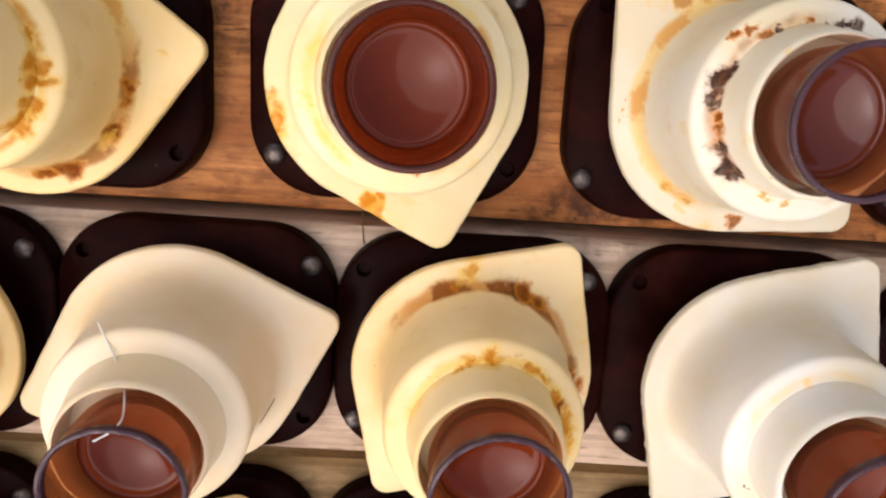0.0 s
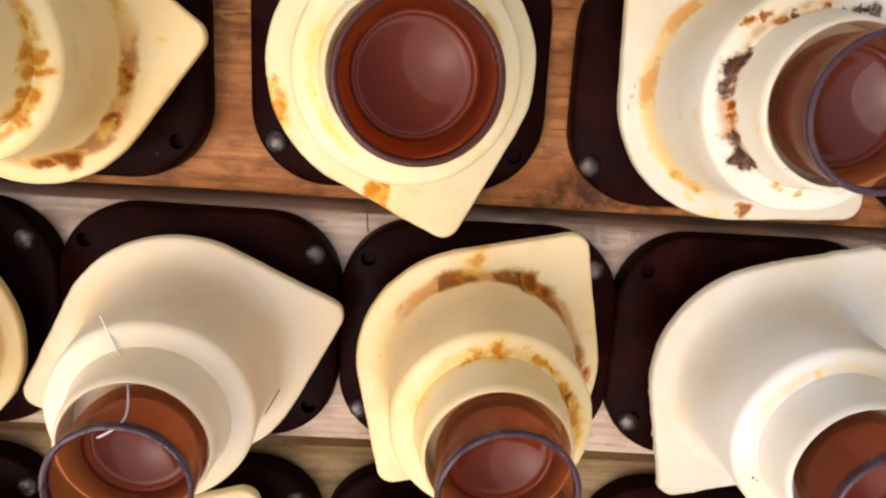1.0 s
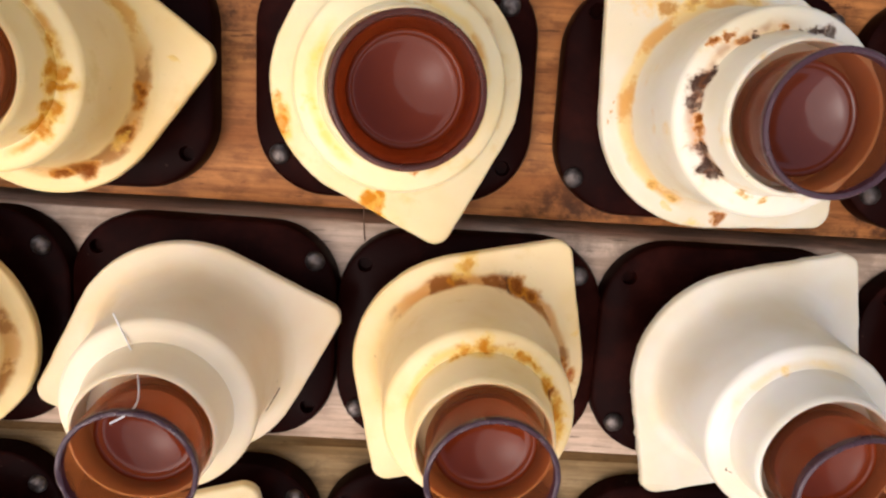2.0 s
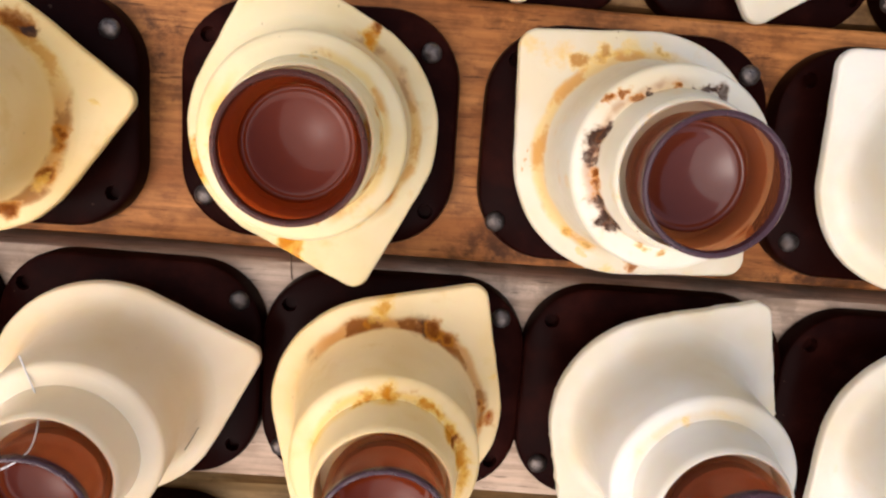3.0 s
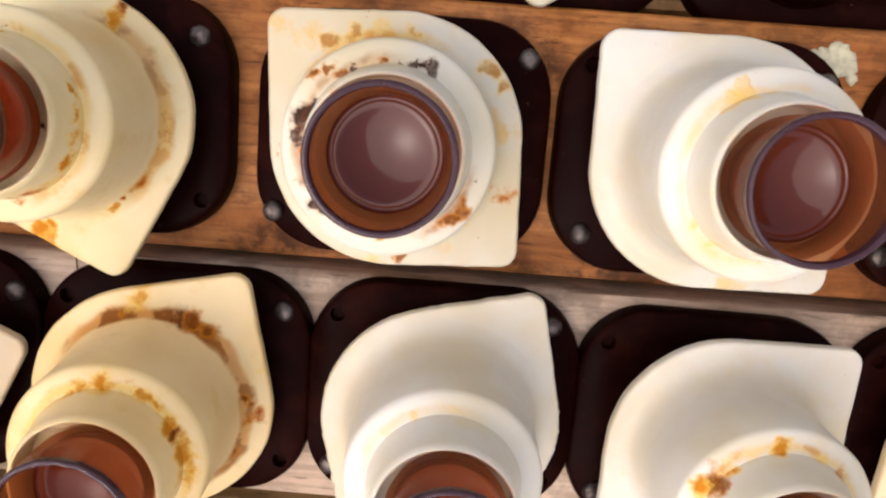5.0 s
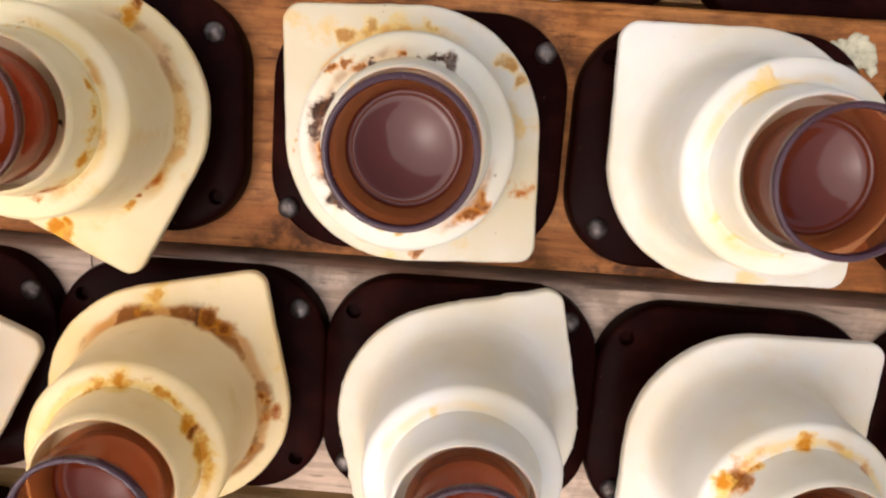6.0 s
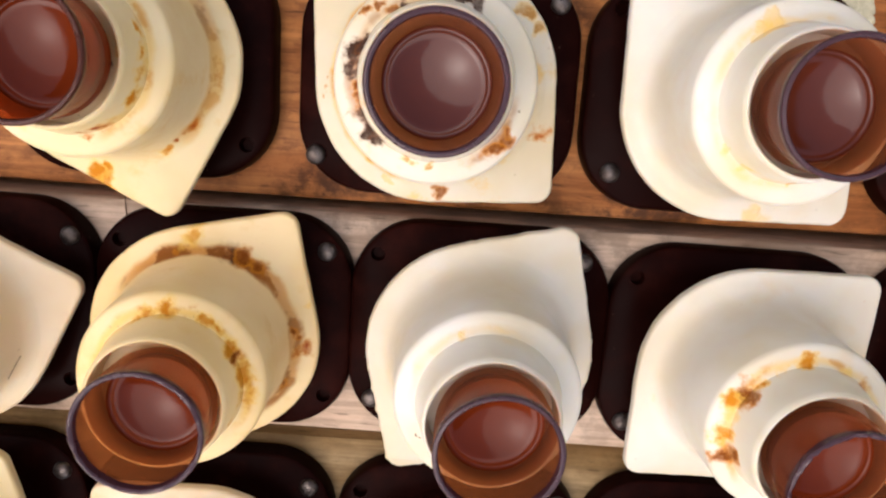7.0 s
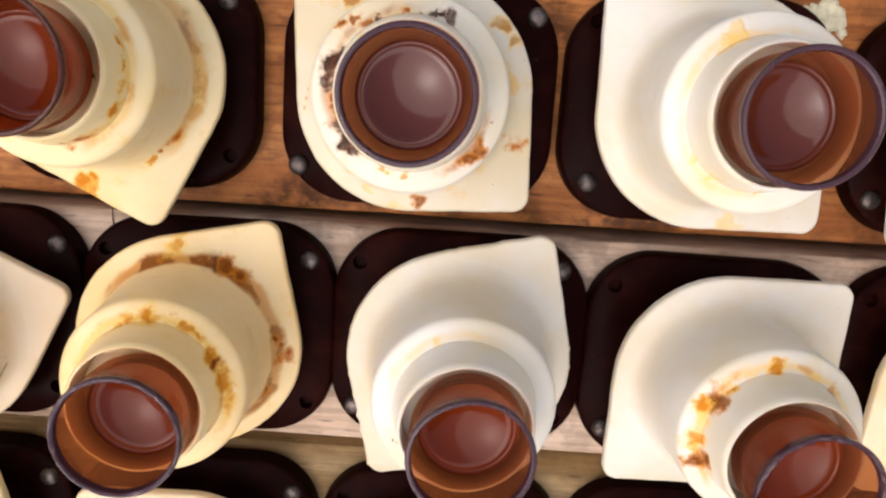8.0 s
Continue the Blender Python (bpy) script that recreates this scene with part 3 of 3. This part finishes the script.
def cup_holder(x, y, z, lean, theta, material, label, burr=0.05):
    """A holder whose plate stands on its block's socket; theta: the way one pointed corner of the plate looks."""
    thing = empty("cup_holder", x, y, z, lean[0], lean[1], 0)
    turn = Matrix.Rotation(radians(theta), 4, "Z")
    edge = [p + p.normalized() * (0.07 * noise.noise((p.x * 0.5 + x, p.y * 0.5, y)) + burr * max(0.0, noise.noise((p.x * 1.6 + x, p.y * 1.6, 3.0)) - 0.15)) for p in PLATE_OUTLINE]
    bm = slab(edge, [(0.35, 0), (0.0, 0.3), (0.0, 1.0), (0.1, 1.2), (0.3, 1.3)])
    bmesh.ops.transform(bm, matrix=turn, verts=bm.verts)
    part("base_plate", bm, material, thing)
    part("stem", turned(STEM_PROFILE, 80, 0.07, x), material, thing)
    part("neck", turned(NECK_PROFILE, 72, 0.06, y), material, thing)
    return tagged(thing, label, "cup holder", "cup holders on the bars")


WALL_PROFILE = [
    (4.2, 14.3), (4.5, 14.0), (4.78, 15.0), (4.86, 16.6), (5.0, 19.7), (4.66, 19.75),
    (4.54, 17.6), (4.47, 16.4), (4.38, 15.8), (4.2, 15.4), (4.2, 14.3),
]
RIM_PROFILE = [(4.60, 19.72), (5.02, 19.68), (5.08, 20.15), (5.06, 20.3), (4.96, 20.4), (4.80, 20.42), (4.66, 20.3), (4.60, 19.72)]
DISH = 7.5  # the floor's hollow is a piece of a ball of this radius
FLOOR_PROFILE = [(0, 13.9), (3.9, 13.9), (4.17, 14.4), (4.17, 15.36), (4.10, 15.2), (3.99, 15.10), (3.86, 15.07), (3.74, 15.10)]
FLOOR_PROFILE += [(r, 14.2 + DISH - math.sqrt(DISH * DISH - r * r)) for r in (3.6, 3.2, 2.8, 2.4, 2.0, 1.6, 1.2, 0.8, 0.4, 0)]


def cup(x, y, z, lean, rise, label, chipped=0.0, red=False):
    thing = empty("cup", x, y, z, lean[0], lean[1])
    bm = turned([(r, h + rise) for r, h in WALL_PROFILE], 72, 0.03, x)
    bmesh.ops.remove_doubles(bm, verts=bm.verts, dist=0.001)
    part("cup_wall", bm, AMBER_WALL_RED if red else AMBER_WALL, thing)
    bm = turned([(r, h + rise) for r, h in RIM_PROFILE], 96, 0.05, x)
    if chipped:
        for v in bm.verts:
            if v.co.z > 20.2 + rise:
                v.co.z -= chipped * max(0.0, noise.noise((v.co.x * 1.6, v.co.y * 1.6, 5.0)))
    bmesh.ops.remove_doubles(bm, verts=bm.verts, dist=0.001)
    part("rim", bm, AMBER_RIM_RED if red else AMBER_RIM_SKY_TINT, thing, "dark glossy brown cup rim")
    # Front cups reflect less sky: the redder, duller floor stands in for that.
    part("cup_floor", turned([(r, h + rise) for r, h in FLOOR_PROFILE], 56), AMBER_FLOOR_RED_DIM_SKY if red or y < 0 else AMBER_FLOOR, thing, "reddish brown dished cup floor")
    return tagged(thing, label, "cup", "cups in the holders")


ROW_1, ROW_2 = (0.5, -0.7), (0.8, -1.8)
# key, x, y, rise, how far the cup's rim stands off to x and y, corner's way, colour, wear, cup's rise, label
HOLDERS = [
    ("P", -49.4, 7.6, 0, ROW_1, 8, "golden", 0.5, 0, "yellowed cream plastic cup holder with brown propolis marks"),
    ("Q", -17.7, 8.0, 0.2, (1.8, -0.6), -72, "yellowed", 0.6, 1.6, "yellowed cream plastic cup holder with orange propolis marks"),
    ("R", 12.1, 7.8, 0, (0.6, -0.8), 138, "ivory", 0.9, 0, "ivory plastic cup holder with black and brown stains"),
    ("S", 40.8, 7.9, 0, (0.35, -0.7), 136, "white", 0.15, 0, "clean white plastic cup holder with few yellow marks"),
    ("T", 69.4, 8.0, 0, ROW_1, 50, "ivory", 0.3, 0, "ivory plastic cup holder on the warm brown bar"),
    ("J", -62.9, -18.4, 0, ROW_2, 84, "golden", 0.6, 0, "yellowed plastic cup holder with dark edge marks"),
    ("K", -36.7, -18.8, 0, (1.85, -2.2), 18, "cream", 0.05, 0, "clean cream plastic cup holder on the pale bar"),
    ("L", -9.4, -18.3, 0, (1.15, -1.8), 57, "honey", 0.5, 0, "cream plastic cup holder ringed with brown propolis"),
    ("M", 18.05, -18.1, 0, (1.05, -1.85), 58, "white", 0.06, 0, "clean white plastic cup holder on the pale bar"),
    ("N", 45.1, -18.9, 0, (0.8, -2.0), 45, "white", 0.2, 0, "white plastic cup holder with brown marks round its neck"),
    ("O", 71.3, -18.8, 0, ROW_2, 42, "cream", 0.3, 0, "cream plastic cup holder at the end of the pale bar"),
    ("a", -9.6, -45.6, 0, ROW_2, 135, "cream", 0.3, 0, "cream plastic cup holder in the front row"),
    ("b", -38.0, -45.4, 0, ROW_2, 60, "yellowed", 0.4, 0, "yellowed plastic cup holder in the front row"),
    ("c", 17.3, -46.4, 0, ROW_2, 20, "cream", 0.2, 0, "cream plastic cup holder in the front row"),
    ("d", 44.9, -46.4, 0, ROW_2, 0, "cream", 0.2, 0, "cream plastic cup holder in the front row"),
    ("e", -66.0, -46.0, 0, ROW_2, 30, "cream", 0.2, 0, "cream plastic cup holder in the front row"),
    ("f", -2.3, 36.7, REAR, ROW_1, -78, "cream", 0.2, 0, "cream plastic cup holder in the row behind"),
    ("g", 27.3, 36.3, REAR, ROW_1, -103, "ivory", 0.2, 0, "ivory plastic cup holder in the row behind"),
    ("h", 54.4, 35.8, REAR, ROW_1, 30, "ivory", 0.3, 0, "ivory plastic cup holder with a dark speck in the row behind"),
]
for key, x, y, rise, off, theta, colour, worn, cup_rise, label in HOLDERS:
    plastic = cream_plastic(colour + "_plastic_" + key.lower(), CREAM[colour], worn, STAINS.get(key, []), ARCS.get(key, []))
    lean = (math.degrees(-0.86 * off[1] / 20), math.degrees(0.86 * off[0] / 20))
    cup_holder(x, y, 7.3 + rise, lean, theta, plastic, label, 0.35 if key == "M" else 0.06)
    cup(x + 0.14 * off[0], y + 0.14 * off[1], 7.3 + rise, lean, cup_rise, "dark red-brown see-through plastic cup in a yellowed holder" if key == "Q" else "see-through amber brown plastic cup in a cream holder", {"N": 0.5, "L": 0.18, "K": 0.15}.get(key, 0.0), key == "Q")


# ---- small things on the bars and holders ----
def thread(name, points, radius, material):
    """A thin round fibre along a smooth line through points."""
    curve = bpy.data.curves.new(name, "CURVE")
    curve.dimensions, curve.bevel_depth, curve.bevel_resolution = "3D", radius * MM, 2
    line = curve.splines.new("NURBS")
    line.points.add(len(points) - 1)
    for p, (x, y, z) in zip(line.points, points):
        p.co = (x * MM, y * MM, z * MM, 1)
    line.use_endpoint_u = True
    curve.materials.append(material)
    ob = new(name, bpy.data.curves.new(name, "CURVE"))
    ob.data = curve
    return ob


def crumb(name, x, y, z, sx, sy, sz, seed, material, label, category):
    """A small rough lump."""
    bm = bmesh.new()
    bmesh.ops.create_icosphere(bm, subdivisions=3, radius=1.0)
    for v in bm.verts:
        d = 1 + 0.32 * noise.noise(v.co * 1.7 + Vector((seed, 0, 0))) + 0.16 * noise.noise(v.co * 4.1 + Vector((0, seed, 0)))
        v.co = Vector((v.co.x * sx * d, v.co.y * sy * d, max(v.co.z * d, -0.25) * sz))
    ob = part(name, bm, material)
    ob.matrix_basis = pose(x * MM, y * MM, (z + 0.2 * sz) * MM, 0, 0, 37 * seed)
    return tagged(ob, label, category)


def wax_clump(x, y, z, seed, count, spread, label):
    """Many small flat lumps of wax grown together."""
    rng = random.Random(seed)
    bm = bmesh.new()
    for k in range(count):
        a, d, size = rng.uniform(0, math.tau), spread * math.sqrt(rng.random()), rng.uniform(0.35, 0.95)
        lump = bmesh.ops.create_icosphere(bm, subdivisions=2, radius=1.0)["verts"]
        for v in lump:
            g = 1 + 0.4 * noise.noise(v.co * 1.9 + Vector((seed + k, 0, 0))) + 0.2 * noise.noise(v.co * 4.3 + Vector((0, k, seed)))
            v.co = Vector((v.co.x * g * size + 1.25 * d * math.cos(a), v.co.y * g * size + 0.8 * d * math.sin(a), max(v.co.z * g, -0.2) * size * 0.42 + 0.08))
    ob = part("wax_flake", bm, WAX)
    ob.matrix_basis = pose(x * MM, y * MM, z * MM)
    return tagged(ob, label, "wax", kind="stuff")


wax_clump(53.4, 18.7, 0, 3, 22, 1.6, "pale yellow crumbly clump of wax on the warm bar")
crumb("wax_flake", 55.6, 17.2, 0, 0.7, 0.5, 0.35, 8, WAX, "small pale flake of wax on the warm bar", "wax")
wax_clump(43.2, 25.6, REAR, 5, 7, 0.7, "small pale clump of wax on the bar behind")
tagged(thread("fibre", [(-39.1, -11.6, 19.3), (-38.3, -12.6, 19.9), (-37.5, -13.9, 20.2), (-36.3, -14.9, 21.6), (-35.4, -15.6, 23.6), (-34.7, -15.8, 25.4), (-34.1, -15.9, 27.2), (-34.6, -16.3, 28.0), (-35.7, -16.9, 28.0)], 0.07, FIBRE), "fine pale fibre stuck to a cream holder and cup", "fibre")
tagged(thread("hair", [(-27.6, -21.5, 9.2), (-28.0, -22.4, 9.4), (-28.5, -23.2, 9.3), (-28.9, -24.0, 9.3)], 0.05, WOOD_BOARD), "short dark hair lying on a cream holder's plate", "hair")
tagged(thread("hair", [(-21.1, -4.0, 0.2), (-20.8, -6.2, 0.15), (-21.0, -7.0, 0.15), (-20.7, -8.2, 0.2)], 0.06, WOOD_BOARD), "short dark hair lying across the gap between bars", "hair")
